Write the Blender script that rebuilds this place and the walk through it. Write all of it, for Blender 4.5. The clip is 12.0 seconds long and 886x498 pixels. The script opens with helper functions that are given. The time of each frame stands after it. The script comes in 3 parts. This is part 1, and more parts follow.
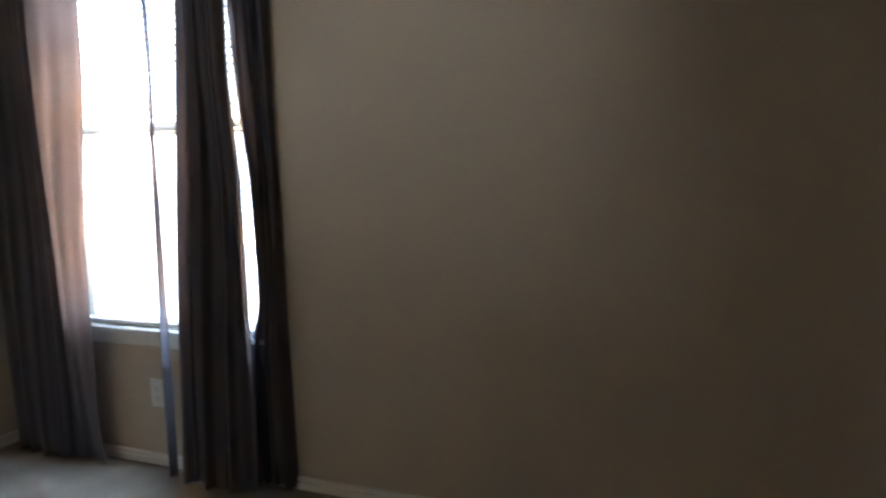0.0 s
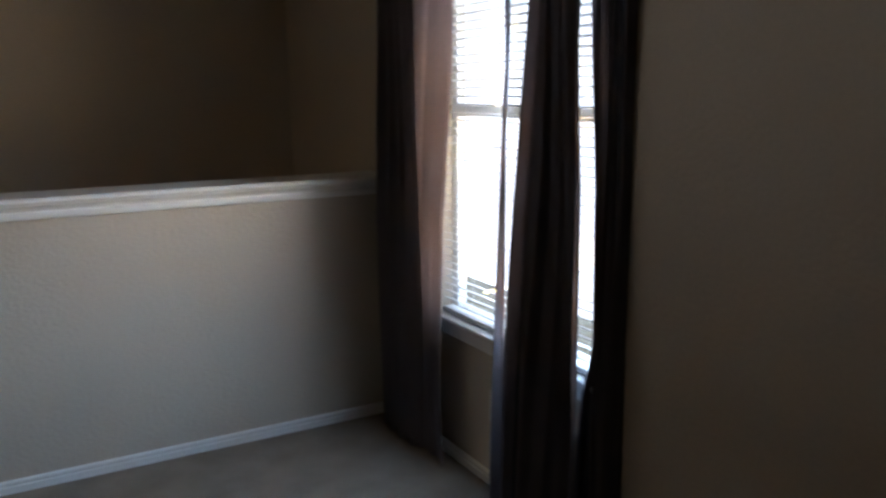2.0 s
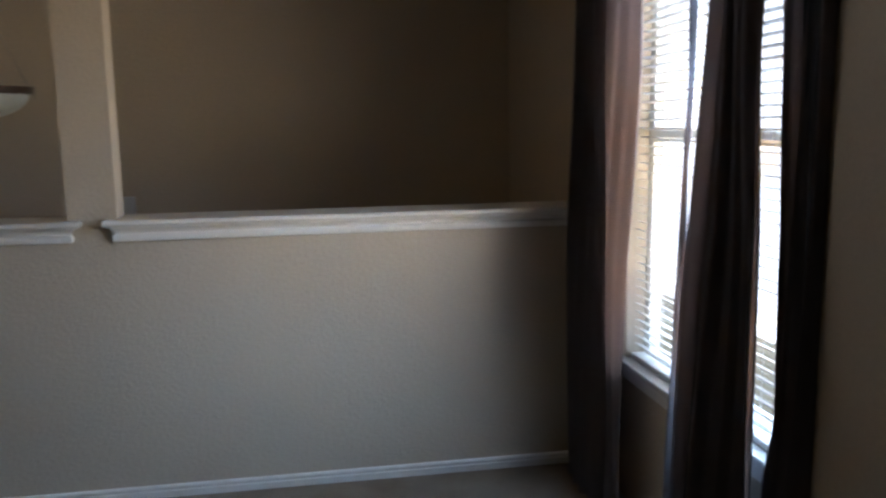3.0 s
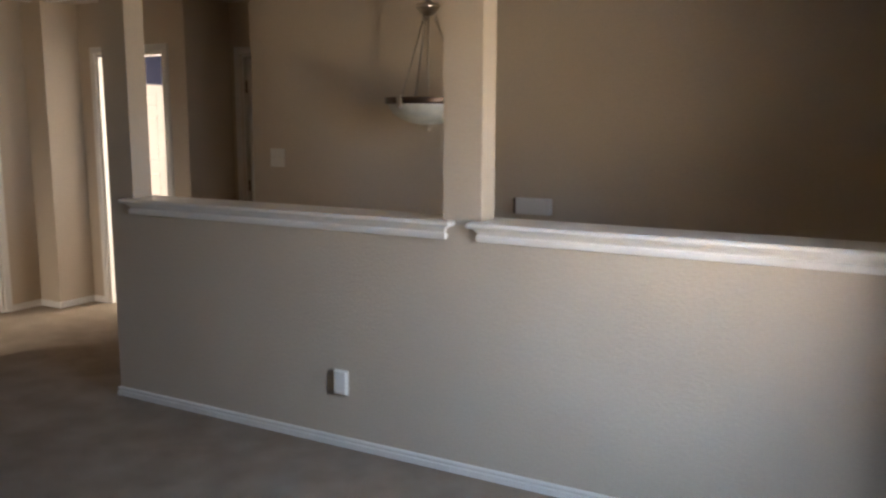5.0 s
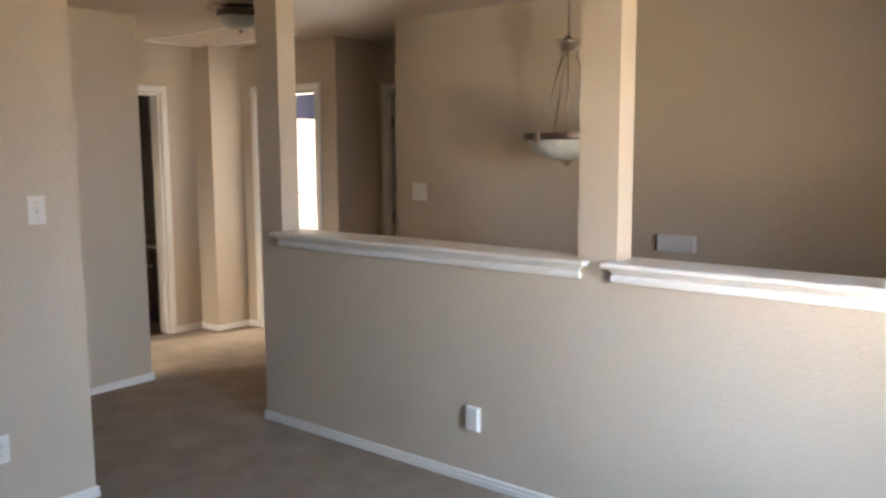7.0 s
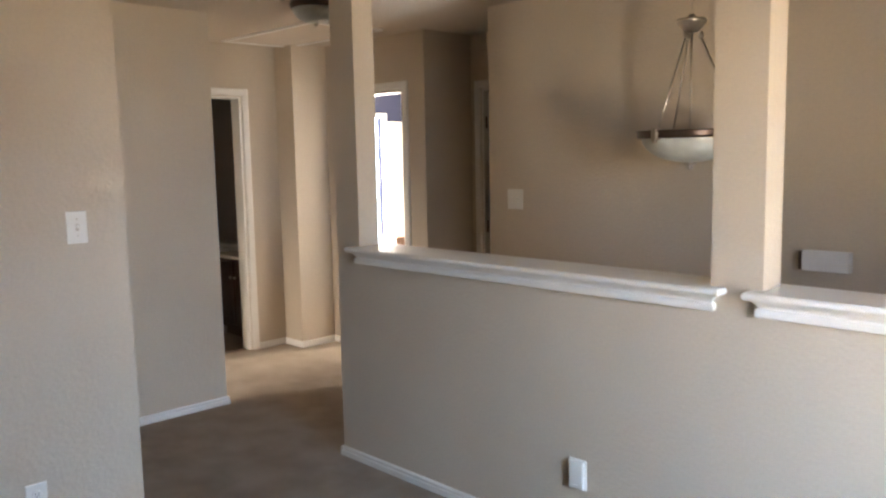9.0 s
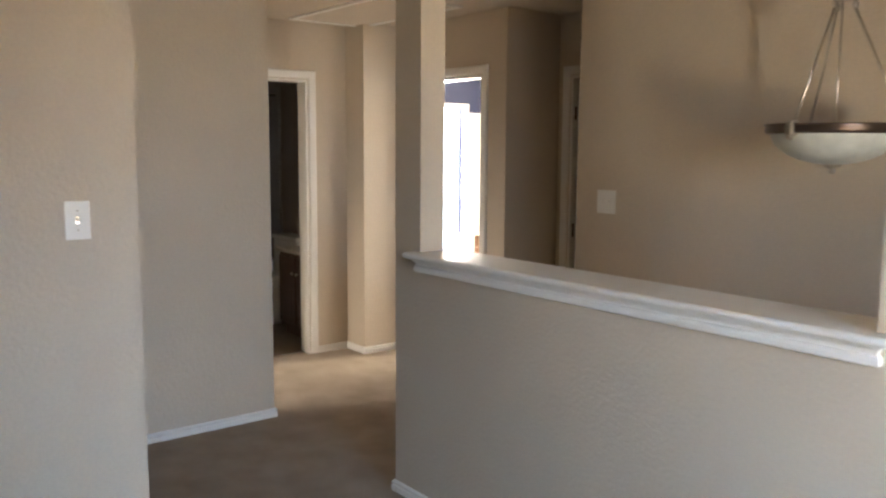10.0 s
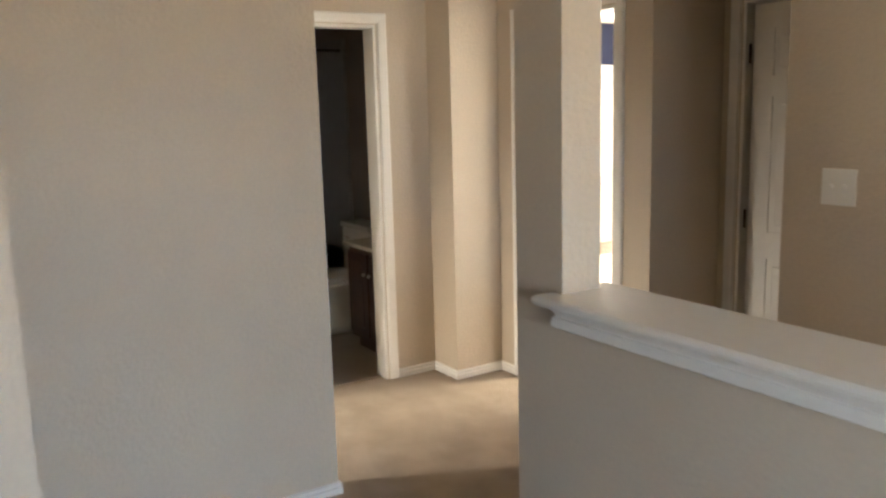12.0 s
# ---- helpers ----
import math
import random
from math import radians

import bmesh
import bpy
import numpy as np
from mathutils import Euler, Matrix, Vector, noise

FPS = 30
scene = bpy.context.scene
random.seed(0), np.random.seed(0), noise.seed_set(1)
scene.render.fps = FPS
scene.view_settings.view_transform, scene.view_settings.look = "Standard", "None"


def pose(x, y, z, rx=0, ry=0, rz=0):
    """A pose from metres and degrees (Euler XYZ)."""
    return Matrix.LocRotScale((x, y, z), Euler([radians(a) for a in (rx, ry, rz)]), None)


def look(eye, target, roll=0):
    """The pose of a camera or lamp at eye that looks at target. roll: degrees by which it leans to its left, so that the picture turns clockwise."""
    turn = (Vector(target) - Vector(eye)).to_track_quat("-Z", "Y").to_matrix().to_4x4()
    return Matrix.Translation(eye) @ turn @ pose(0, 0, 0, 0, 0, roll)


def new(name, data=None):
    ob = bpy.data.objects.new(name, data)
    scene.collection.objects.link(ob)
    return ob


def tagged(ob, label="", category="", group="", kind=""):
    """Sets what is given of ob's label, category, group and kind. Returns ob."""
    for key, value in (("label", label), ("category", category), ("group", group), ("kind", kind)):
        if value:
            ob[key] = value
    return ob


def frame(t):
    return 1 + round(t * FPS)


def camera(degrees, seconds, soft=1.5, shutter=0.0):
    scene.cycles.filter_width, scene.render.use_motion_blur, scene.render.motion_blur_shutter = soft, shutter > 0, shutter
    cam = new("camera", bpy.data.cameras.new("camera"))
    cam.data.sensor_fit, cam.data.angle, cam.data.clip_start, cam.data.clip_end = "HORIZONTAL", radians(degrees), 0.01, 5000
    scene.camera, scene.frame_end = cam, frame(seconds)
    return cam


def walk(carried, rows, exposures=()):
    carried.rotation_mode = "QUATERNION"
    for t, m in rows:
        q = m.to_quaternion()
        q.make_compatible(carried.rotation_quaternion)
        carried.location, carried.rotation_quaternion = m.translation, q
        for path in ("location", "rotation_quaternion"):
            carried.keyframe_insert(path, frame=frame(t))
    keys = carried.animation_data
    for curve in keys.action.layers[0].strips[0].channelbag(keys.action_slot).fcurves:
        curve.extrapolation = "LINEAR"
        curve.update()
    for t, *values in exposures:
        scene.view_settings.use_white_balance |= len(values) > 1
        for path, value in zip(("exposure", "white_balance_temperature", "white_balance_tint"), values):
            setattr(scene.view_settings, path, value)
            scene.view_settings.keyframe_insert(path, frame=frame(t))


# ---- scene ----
cam = camera(57.0, 12.0, soft=2.4, shutter=0.5)

PATH = [
    (0, (-0.655, -3.387, 1.351), (1.139, -2.552, 1.066), -2.3),
    (0.5, (-0.385, -3.292, 1.436), (1.287, -2.232, 1.147), -0.6),
    (1, (-0.164, -3.229, 1.438), (1.335, -1.945, 1.112), -1.1),
    (1.5, (0.046, -3.255, 1.47), (1.299, -1.734, 1.125), -1.5),
    (2, (0.256, -3.289, 1.483), (1.22, -1.579, 1.098), -0.5),
    (2.5, (0.427, -3.264, 1.437), (1.092, -1.401, 1.141), -1.6),
    (4.3, (1.449, -3.08, 1.513), (0.821, -1.215, 1.153), -0.6),
    (4.5, (1.508, -3.069, 1.486), (0.74, -1.252, 1.159), -1.5),
    (5, (1.444, -3.005, 1.526), (0.5, -1.27, 1.215), 0.2),
    (5.5, (1.405, -2.936, 1.518), (0.362, -1.268, 1.154), -2.0),
    (6, (1.428, -2.946, 1.545), (0.268, -1.338, 1.282), -0.0),
    (6.5, (1.464, -2.958, 1.568), (0.263, -1.376, 1.337), 0.4),
    (7, (1.485, -2.959, 1.572), (0.236, -1.415, 1.326), -0.3),
    (7.5, (1.51, -2.947, 1.569), (0.169, -1.49, 1.287), -0.9),
    (7.7, (1.506, -2.933, 1.564), (0.144, -1.499, 1.268), -1.0),
    (9.3, (1.012, -2.355, 1.578), (-0.43, -0.99, 1.34), -0.7),
    (9.5, (0.949, -2.265, 1.58), (-0.518, -0.935, 1.296), 0.3),
    (10, (0.689, -2.042, 1.556), (-0.871, -0.814, 1.308), 0.4),
    (10.5, (0.374, -1.841, 1.565), (-1.191, -0.635, 1.254), 0.1),
    (11, (0.099, -1.607, 1.55), (-1.506, -0.454, 1.243), -0.4),
    (11.5, (-0.18, -1.434, 1.557), (-1.849, -0.387, 1.213), -0.2),
    (12, (-0.564, -1.293, 1.574), (-2.228, -0.237, 1.233), -1.6),
]
EXPOSURES = [(0, -0.7, 5450, 10), (1.0, -1.55, 5500, 11), (1.5, -1.98, 5550, 12), (2.0, -2.15, 5600, 14), (2.5, -2.05, 5650, 14), (2.7, -2.05, 5650, 14), (4.3, -1.65, 5850, 16),
             (5.0, -1.17, 5920, 18), (5.5, -0.52, 5920, 18), (6.5, -0.36, 5900, 17), (7.7, -0.33, 5860, 17), (9.5, -0.3, 5780, 15), (10.0, -0.30, 5780, 14), (10.5, 0.0, 5780, 14),
             (11.0, -0.22, 5800, 13), (11.5, -0.55, 5800, 13), (12.0, -0.03, 5820, 12)]
walk(cam, [(t, look(eye, target, roll)) for t, eye, target, roll in PATH], EXPOSURES)

# ---- light ----
world = bpy.data.worlds.new("sky")
scene.world = world
world.use_nodes = True
wn = world.node_tree.nodes
wl = world.node_tree.links
sky = wn.new("ShaderNodeTexSky")
sky.sky_type = "NISHITA"
sky.sun_disc = False
sky.sun_elevation, sky.sun_rotation = radians(42), radians(200)
wl.new(sky.outputs[0], wn["Background"].inputs[0])
wn["Background"].inputs[1].default_value = 0.12


def lamp(name, kind, m, power, colour, size=(1, 1)):
    data = bpy.data.lights.new(name, kind)
    data.energy, data.color = power, colour
    if kind == "AREA":
        data.shape, data.size, data.size_y = "RECTANGLE", *size
    ob = new(name, data)
    ob.matrix_world = m
    return ob


sun = lamp("sun", "SUN", look((0, 0, 20), (0 + 8, 14, 4)), 2.5, (1, 0.95, 0.88))
sun.data.angle = radians(0.5)
# daylight in the openings of the windows: cool from the sky, warm from the sunlit ground
for i in range(5):
    z = 0.70 + 0.285 * i
    lamp("window_skylight", "AREA", look((1.94, -0.95, z), (1.94 - 1, -0.95 + 0.22, z - 0.88)), 34, (0.54, 0.78, 1.0), (0.94, 0.31)).data.spread = radians(104)
for z in (0.85, 1.30, 1.75):
    lamp("window_skylight", "AREA", look((1.95, -0.83, z), (1.95 - 0.60, -0.83 + 0.80, z - 0.06)), 10, (0.84, 0.92, 1.0), (0.26, 0.30)).data.spread = radians(128)
for z in (0.85, 1.35):
    lamp("window_groundlight", "AREA", look((1.945, -0.95, z), (1.945 - 1, -0.95 + 0.18, z + 0.50)), 17, (1.0, 0.62, 0.18), (0.94, 0.34)).data.spread = radians(125)
    lamp("window_groundlight", "AREA", look((1.955, -0.83, z + 0.2), (1.955 - 0.74, -0.83 + 0.66, z + 0.66)), 21, (1.0, 0.76, 0.36), (0.26, 0.30)).data.spread = radians(120)
# unseen source added at the hall's end, assumed from the hall floor's lit edge
lamp("hall_unseen_light", "AREA", look((-4.49, -1.84, 1.45), (-4.20, -0.8, 0.75)), 18, (1.0, 0.86, 0.64), (0.24, 1.05)).data.spread = radians(70)
lamp("bedroom_skylight", "AREA", look((-2.7, 5.66, 1.45), (-3.1, 4.6, 1.1)), 1180, (1.0, 0.86, 0.60), (1.5, 1.25))
lamp("bedroom_side_skylight", "AREA", look((-7.44, 3.805, 1.07), (-6.4, 3.805, 1.07)), 800, (1.0, 0.90, 0.70), (1.68, 1.9))


# ---- materials ----
def material(name, base, rough=0.6, metal=0.0, grain=None, stain=None, bump=None, spec=0.5):
    """grain, stain: (scale, strength) of fine and broad variation; bump: (scale, strength, depth)."""
    mat = bpy.data.materials.new(name)
    mat.use_nodes = True
    nt = mat.node_tree
    n, l = nt.nodes, nt.links
    b = n["Principled BSDF"]
    b.inputs["Roughness"].default_value, b.inputs["Metallic"].default_value = rough, metal
    b.inputs["Specular IOR Level"].default_value = spec
    b.inputs["Base Color"].default_value = (*base, 1)
    geo = n.new("ShaderNodeNewGeometry")
    last = None
    for spec_, detail in ((stain, 3.0), (grain, 6.0)):
        if not spec_:
            continue
        tex = n.new("ShaderNodeTexNoise")
        tex.inputs["Scale"].default_value, tex.inputs["Detail"].default_value = spec_[0], detail
        l.new(geo.outputs["Position"], tex.inputs["Vector"])
        ramp = n.new("ShaderNodeMapRange")
        ramp.inputs["From Min"].default_value, ramp.inputs["From Max"].default_value = 0.3, 0.7
        ramp.inputs["To Min"].default_value, ramp.inputs["To Max"].default_value = 1 - spec_[1], 1 + spec_[1]
        l.new(tex.outputs["Fac"], ramp.inputs["Value"])
        mul = n.new("ShaderNodeVectorMath")
        mul.operation = "SCALE"
        if last is None:
            mul.inputs[0].default_value = base
        else:
            l.new(last, mul.inputs[0])
        l.new(ramp.outputs[0], mul.inputs["Scale"])
        last = mul.outputs[0]
    if last is not None:
        l.new(last, b.inputs["Base Color"])
    if bump:
        tex = n.new("ShaderNodeTexNoise")
        tex.inputs["Scale"].default_value, tex.inputs["Detail"].default_value = bump[0], 4.0
        l.new(geo.outputs["Position"], tex.inputs["Vector"])
        bn = n.new("ShaderNodeBump")
        bn.inputs["Strength"].default_value, bn.inputs["Distance"].default_value = bump[1], bump[2]
        l.new(tex.outputs["Fac"], bn.inputs["Height"])
        l.new(bn.outputs[0], b.inputs["Normal"])
    return mat


paint = material("wall_paint", (0.562, 0.482, 0.378), 0.55, grain=(90, 0.03), stain=(1.3, 0.04), bump=(60, 0.48, 0.0048))
ceil_paint = material("ceiling_paint", (0.60, 0.53, 0.44), 0.8, grain=(60, 0.03), stain=(1.1, 0.03), bump=(70, 0.5, 0.006))
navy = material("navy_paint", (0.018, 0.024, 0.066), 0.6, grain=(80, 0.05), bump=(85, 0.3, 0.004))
# bathroom wall colour darkened to stand in for the room's dimness
bath_paint_dimmed = material("bath_paint_dimmed", (0.30, 0.25, 0.21), 0.5, grain=(80, 0.03), bump=(85, 0.3, 0.004))
trim_white = material("trim_white", (0.80, 0.78, 0.74), 0.35, grain=(30, 0.015), stain=(2.0, 0.02))
carpet = material("carpet", (0.332, 0.270, 0.210), 0.95, grain=(260, 0.25), stain=(5.0, 0.14), bump=(320, 0.9, 0.012), spec=0.1)
vinyl = material("vinyl_floor", (0.22, 0.18, 0.14), 0.35, grain=(40, 0.1), stain=(4, 0.1))
plastic = material("white_plastic", (0.80, 0.79, 0.75), 0.3, grain=(200, 0.01))
chime_grey = material("grey_plastic", (0.74, 0.74, 0.74), 0.45, grain=(150, 0.03))
slot_dark = material("slot_dark", (0.03, 0.03, 0.03), 0.6)
nickel = material("brushed_nickel", (0.52, 0.47, 0.40), 0.28, 1.0, grain=(120, 0.06))
bronze = material("dark_bronze", (0.11, 0.082, 0.066), 0.35, 0.85, grain=(90, 0.1))
frost = material("frosted_glass", (0.56, 0.58, 0.54), 0.35, grain=(18, 0.08), stain=(9, 0.08))
slat_white = material("slat_white", (0.78, 0.76, 0.72), 0.4, grain=(60, 0.02))
porcelain = material("porcelain", (0.78, 0.77, 0.74), 0.12)
dark_wood = material("dark_wood", (0.06, 0.032, 0.022), 0.4, grain=(60, 0.25), stain=(6, 0.15))
counter = material("counter_white", (0.70, 0.67, 0.62), 0.25, grain=(50, 0.06))
# surround colour lowered too, for the unlit end of the bathroom
tile_wall = material("tub_surround", (0.36, 0.34, 0.32), 0.25, grain=(12, 0.03))
oak = material("oak", (0.13, 0.07, 0.035), 0.45, grain=(50, 0.18), stain=(7, 0.12))
bulb_dark = material("soap_bottle", (0.05, 0.04, 0.05), 0.3)
grass = material("grass", (0.26, 0.25, 0.17), 0.9, grain=(30, 0.3), stain=(0.6, 0.2))


def fabric(name, base, glow, thin):
    mat = material(name, base, 0.85, grain=(180, 0.10), stain=(5, 0.08), bump=(400, 0.5, 0.002), spec=0.15)
    n, l = mat.node_tree.nodes, mat.node_tree.links
    tr = n.new("ShaderNodeBsdfTranslucent")
    tr.inputs[0].default_value = (*glow, 1)
    mix = n.new("ShaderNodeMixShader")
    mix.inputs[0].default_value = thin
    l.new(n["Principled BSDF"].outputs[0], mix.inputs[1])
    l.new(tr.outputs[0], mix.inputs[2])
    l.new(mix.outputs[0], n["Material Output"].inputs[0])
    return mat


drape = fabric("drape", (0.150, 0.147, 0.172), (0.60, 0.48, 0.43), 0.45)
# darker copy of drape for the back of gathered folds, added to block daylight
back_cloth = fabric("drape_back_layer", (0.105, 0.104, 0.122), (0.30, 0.26, 0.25), 0.10)


def glass_mat():
    mat = bpy.data.materials.new("pane_glass")
    mat.use_nodes = True
    b = mat.node_tree.nodes["Principled BSDF"]
    b.inputs["Transmission Weight"].default_value, b.inputs["Roughness"].default_value = 1.0, 0.0
    b.inputs["IOR"].default_value = 1.45
    return mat


glass = glass_mat()


# ---- building helpers ----
def add_box(bm, lo, hi, m=None):
    vs = [Vector((x, y, z)) for z in (lo[2], hi[2]) for x, y in ((lo[0], lo[1]), (hi[0], lo[1]), (hi[0], hi[1]), (lo[0], hi[1]))]
    if m is not None:
        vs = [m @ v for v in vs]
    v = [bm.verts.new(p) for p in vs]
    for f in ((3, 2, 1, 0), (4, 5, 6, 7), (0, 1, 5, 4), (1, 2, 6, 5), (2, 3, 7, 6), (3, 0, 4, 7)):
        bm.faces.new([v[i] for i in f])


def bevelled_box(lo, hi, r=0.004, seg=2, m=None):
    bm = bmesh.new()
    add_box(bm, lo, hi)
    bmesh.ops.bevel(bm, geom=bm.edges[:], offset=r, segments=seg, affect="EDGES", profile=0.6)
    if m is not None:
        bm.transform(m)
    return bm


def lathe(profile, n=32, m=None, cap=True):
    """A turned shape from (radius, height) pairs."""
    bm = bmesh.new()
    rings = []
    for r, z in profile:
        if r < 1e-5:
            rings.append([bm.verts.new((0, 0, z))])
        else:
            rings.append([bm.verts.new((r * math.cos(2 * math.pi * i / n), r * math.sin(2 * math.pi * i / n), z)) for i in range(n)])
    for a, b in zip(rings, rings[1:]):
        for i in range(n):
            j = (i + 1) % n
            if len(a) == 1 and len(b) > 1:
                bm.faces.new((a[0], b[j], b[i]))
            elif len(b) == 1 and len(a) > 1:
                bm.faces.new((a[i], a[j], b[0]))
            elif len(a) > 1:
                bm.faces.new((a[i], a[j], b[j], b[i]))
    bmesh.ops.recalc_face_normals(bm, faces=bm.faces[:])
    if m is not None:
        bm.transform(m)
    return bm


def rod(p, q, r, n=12):
    p, q = Vector(p), Vector(q)
    d = q - p
    m = Matrix.Translation(p) @ d.to_track_quat("Z", "Y").to_matrix().to_4x4()
    return lathe([(0, 0), (r, 0), (r, d.length), (0, d.length)], n, m)


def sweep(profile, p, q, out, miter0=0.0, miter1=0.0):
    """A moulding: profile of (distance out from the wall, height) swept from p to q; miters shift each end by that much of the distance out."""
    p, q, out = Vector((*p, 0)), Vector((*q, 0)), Vector((*out, 0)).normalized()
    d = (q - p).normalized()
    bm = bmesh.new()
    a = [bm.verts.new(p + out * o + Vector((0, 0, z)) - d * o * miter0) for o, z in profile]
    b = [bm.verts.new(q + out * o + Vector((0, 0, z)) + d * o * miter1) for o, z in profile]
    k = len(profile)
    for i in range(k):
        j = (i + 1) % k
        bm.faces.new((a[i], a[j], b[j], b[i]))
    bm.faces.new(a[::-1])
    bm.faces.new(b)
    bmesh.ops.recalc_face_normals(bm, faces=bm.faces[:])
    return bm


def ob_from(name, bm, mat, smooth=False):
    me = bpy.data.meshes.new(name)
    bmesh.ops.recalc_face_normals(bm, faces=bm.faces[:])
    bm.to_mesh(me)
    bm.free()
    me.materials.append(mat)
    if smooth:
        for f in me.polygons:
            f.use_smooth = True
    return new(name, me)


def part(name, bm, mat, parent, label="", smooth=False):
    ob = ob_from(name, bm, mat, smooth)
    ob.parent = parent
    if label:
        tagged(ob, label)
    return ob


def thing(name, m, label, category, group=""):
    ob = new(name)
    ob.empty_display_size = 0.1
    ob.matrix_world = m
    return tagged(ob, label, category, group)


def structure(name, bm, mat, label, category="", smooth=False):
    return tagged(ob_from(name, bm, mat, smooth), label, category or name.split("_")[0], kind="structure")


# ---- plan ----
WX = 1.83           # window wall
HL, HT = -2.242, 0.125  # half wall: left end, thickness
CAP = 1.114         # top of the ledge
P1, P2L, P2R = -2.06, -0.19, -0.012  # posts
DY = 1.27           # far wall of the dining side
SWX = -2.345        # end of that wall
LX, LY = -1.992, -1.188  # wall with the switch
SX, SY = -3.507, 0.026  # stub wall
BX = -4.66          # bathroom wall
CX, CY0, BY = -4.415, 1.23, 1.555  # chase, and the wall of the bedroom door
NX, NY = -3.235, 2.04    # niche: its side and its back
CZ = 2.44            # ceiling
DZ = 2.035           # door openings
BD0, BD1 = 0.15, 0.905   # bathroom doorway
BW0, BW1 = -4.215, -3.47  # bedroom doorway
ND0, ND1 = -3.13, -2.35  # niche door
FX, FY = -7.4, 5.7       # far walls of the bedroom


def boxes(*bs):
    bm = bmesh.new()
    for lo, hi in bs:
        add_box(bm, lo, hi)
    return bm


structure("floor", boxes(((-7.6, -4.8, -0.1), (WX + 0.12, 5.9, 0))), carpet, "beige cut-pile carpet, worn and slightly blotchy", "floor")
structure("floor_bath", boxes(((-7.32, -1.0, 0), (BX - 0.06, 1.5, 0.006))), vinyl, "dark vinyl bathroom floor", "floor")
structure("ceiling", boxes(((-7.6, -4.8, CZ), (WX + 0.12, 5.9, CZ + 0.1))), ceil_paint, "textured beige-white ceiling", "ceiling")

# window wall with its opening
WY0, WY1, WZ0, WZ1 = -1.45, -0.45, 0.57, 2.02
structure("wall_east", boxes(((WX, -4.6, 0), (WX + 0.12, WY0, CZ)), ((WX, WY1, 0), (WX + 0.12, DY + 0.12, CZ)),
                             ((WX, WY0, 0), (WX + 0.12, WY1, WZ0)), ((WX, WY0, WZ1), (WX + 0.12, WY1, CZ))), paint, "tan painted wall around the curtained window", "wall")
structure("wall_south", boxes(((LX - 0.12, -4.72, 0), (WX + 0.12, -4.6, CZ))), paint, "tan painted wall", "wall")
structure("wall_switch", boxes(((LX - 0.12, -4.6, 0), (LX, LY, CZ))), paint, "tan painted wall with a light switch and outlet", "wall")
structure("wall_stub", boxes(((SX - 0.12, -2.6, 0), (SX, SY, CZ))), paint, "tan painted wall beside the hall opening", "wall")
structure("wall_passage", boxes(((SX - 0.12, -2.72, 0), (LX - 0.12, -2.6, CZ))), paint, "tan painted wall", "wall")
structure("wall_north", boxes(((SWX, DY, 0), (WX, DY + 0.12, CZ))), paint, "tan painted dining side wall", "wall")
structure("wall_half", boxes(((HL, 0, 0), (WX, HT, CAP - 0.03)), ((HL, 0, CAP - 0.03), (P1, HT, CZ)), ((P2L, 0, CAP - 0.03), (P2R, HT, CZ))),
          paint, "tan painted half wall with two square posts", "half wall")


def ledge(name, x0, x1, end0, end1):
    bm = bmesh.new()
    prof = [(0.004, CAP - 0.085), (0.018, CAP - 0.083), (0.024, CAP - 0.078), (0.025, CAP - 0.066), (0.023, CAP - 0.057), (0.016, CAP - 0.054), (0.016, CAP - 0.050), (0.022, CAP - 0.040),
            (0.034, CAP - 0.031), (0.034, CAP - 0.027), (0.056, CAP - 0.025), (0.063, CAP - 0.019), (0.065, CAP - 0.012), (0.063, CAP - 0.005), (0.056, CAP)]
    rings = []
    for o, z in prof:
        a, b = x0 - o * end0, x1 + o * end1
        rings.append([bm.verts.new(c) for c in ((a, -o, z), (b, -o, z), (b, HT + o, z), (a, HT + o, z))])
    for r, s in zip(rings, rings[1:]):
        for i in range(4):
            bm.faces.new((r[i], r[(i + 1) % 4], s[(i + 1) % 4], s[i]))
    bm.faces.new(rings[-1])
    bm.faces.new(rings[0][::-1])
    return structure(name, bm, trim_white, "white painted wooden ledge with a moulded edge on the half wall", "trim")


ledge("trim_ledge_1", P1 + 0.002, P2L - 0.002, 0.7, 0.9)
ledge("trim_ledge_2", P2R + 0.002, WX - 0.002, 0.7, 0)

structure("wall_bath", boxes(((BX - 0.12, -1.9, 0), (BX, BD0, CZ)), ((BX - 0.12, BD1, 0), (BX, CY0, CZ)), ((BX - 0.12, BD0, DZ), (BX, BD1, CZ)),
                             ), paint, "tan painted hall wall around the bathroom doorway", "wall")
structure("wall_chase", boxes(((BX - 0.12, CY0, 0), (CX, BY, CZ))), paint, "tan painted boxed-out corner of the hall", "wall")
# the narrow opening is added for the unseen hall light
structure("wall_hall_end", boxes(((BX, -1.9, 0), (-4.62, -1.78, CZ)), ((-4.36, -1.9, 0), (SX - 0.12, -1.78, CZ)), ((-4.62, -1.9, 0), (-4.36, -1.78, 0.9)), ((-4.62, -1.9, 2.0), (-4.36, -1.78, CZ))), paint, "tan painted wall at the hall's end with an added narrow opening", "wall")
structure("wall_bedroom_door", boxes(((BX - 0.12, BY, 0), (BW0, BY + 0.12, CZ)), ((BW1, BY, 0), (NX, BY + 0.12, CZ)), ((BW0, BY, DZ), (BW1, BY + 0.12, CZ))), paint, "tan painted wall around the bedroom doorway", "wall")
structure("wall_niche_west", boxes(((NX - 0.12, BY + 0.12, 0), (NX, NY + 0.12, CZ))), paint, "tan painted side wall of the shaded niche", "wall")
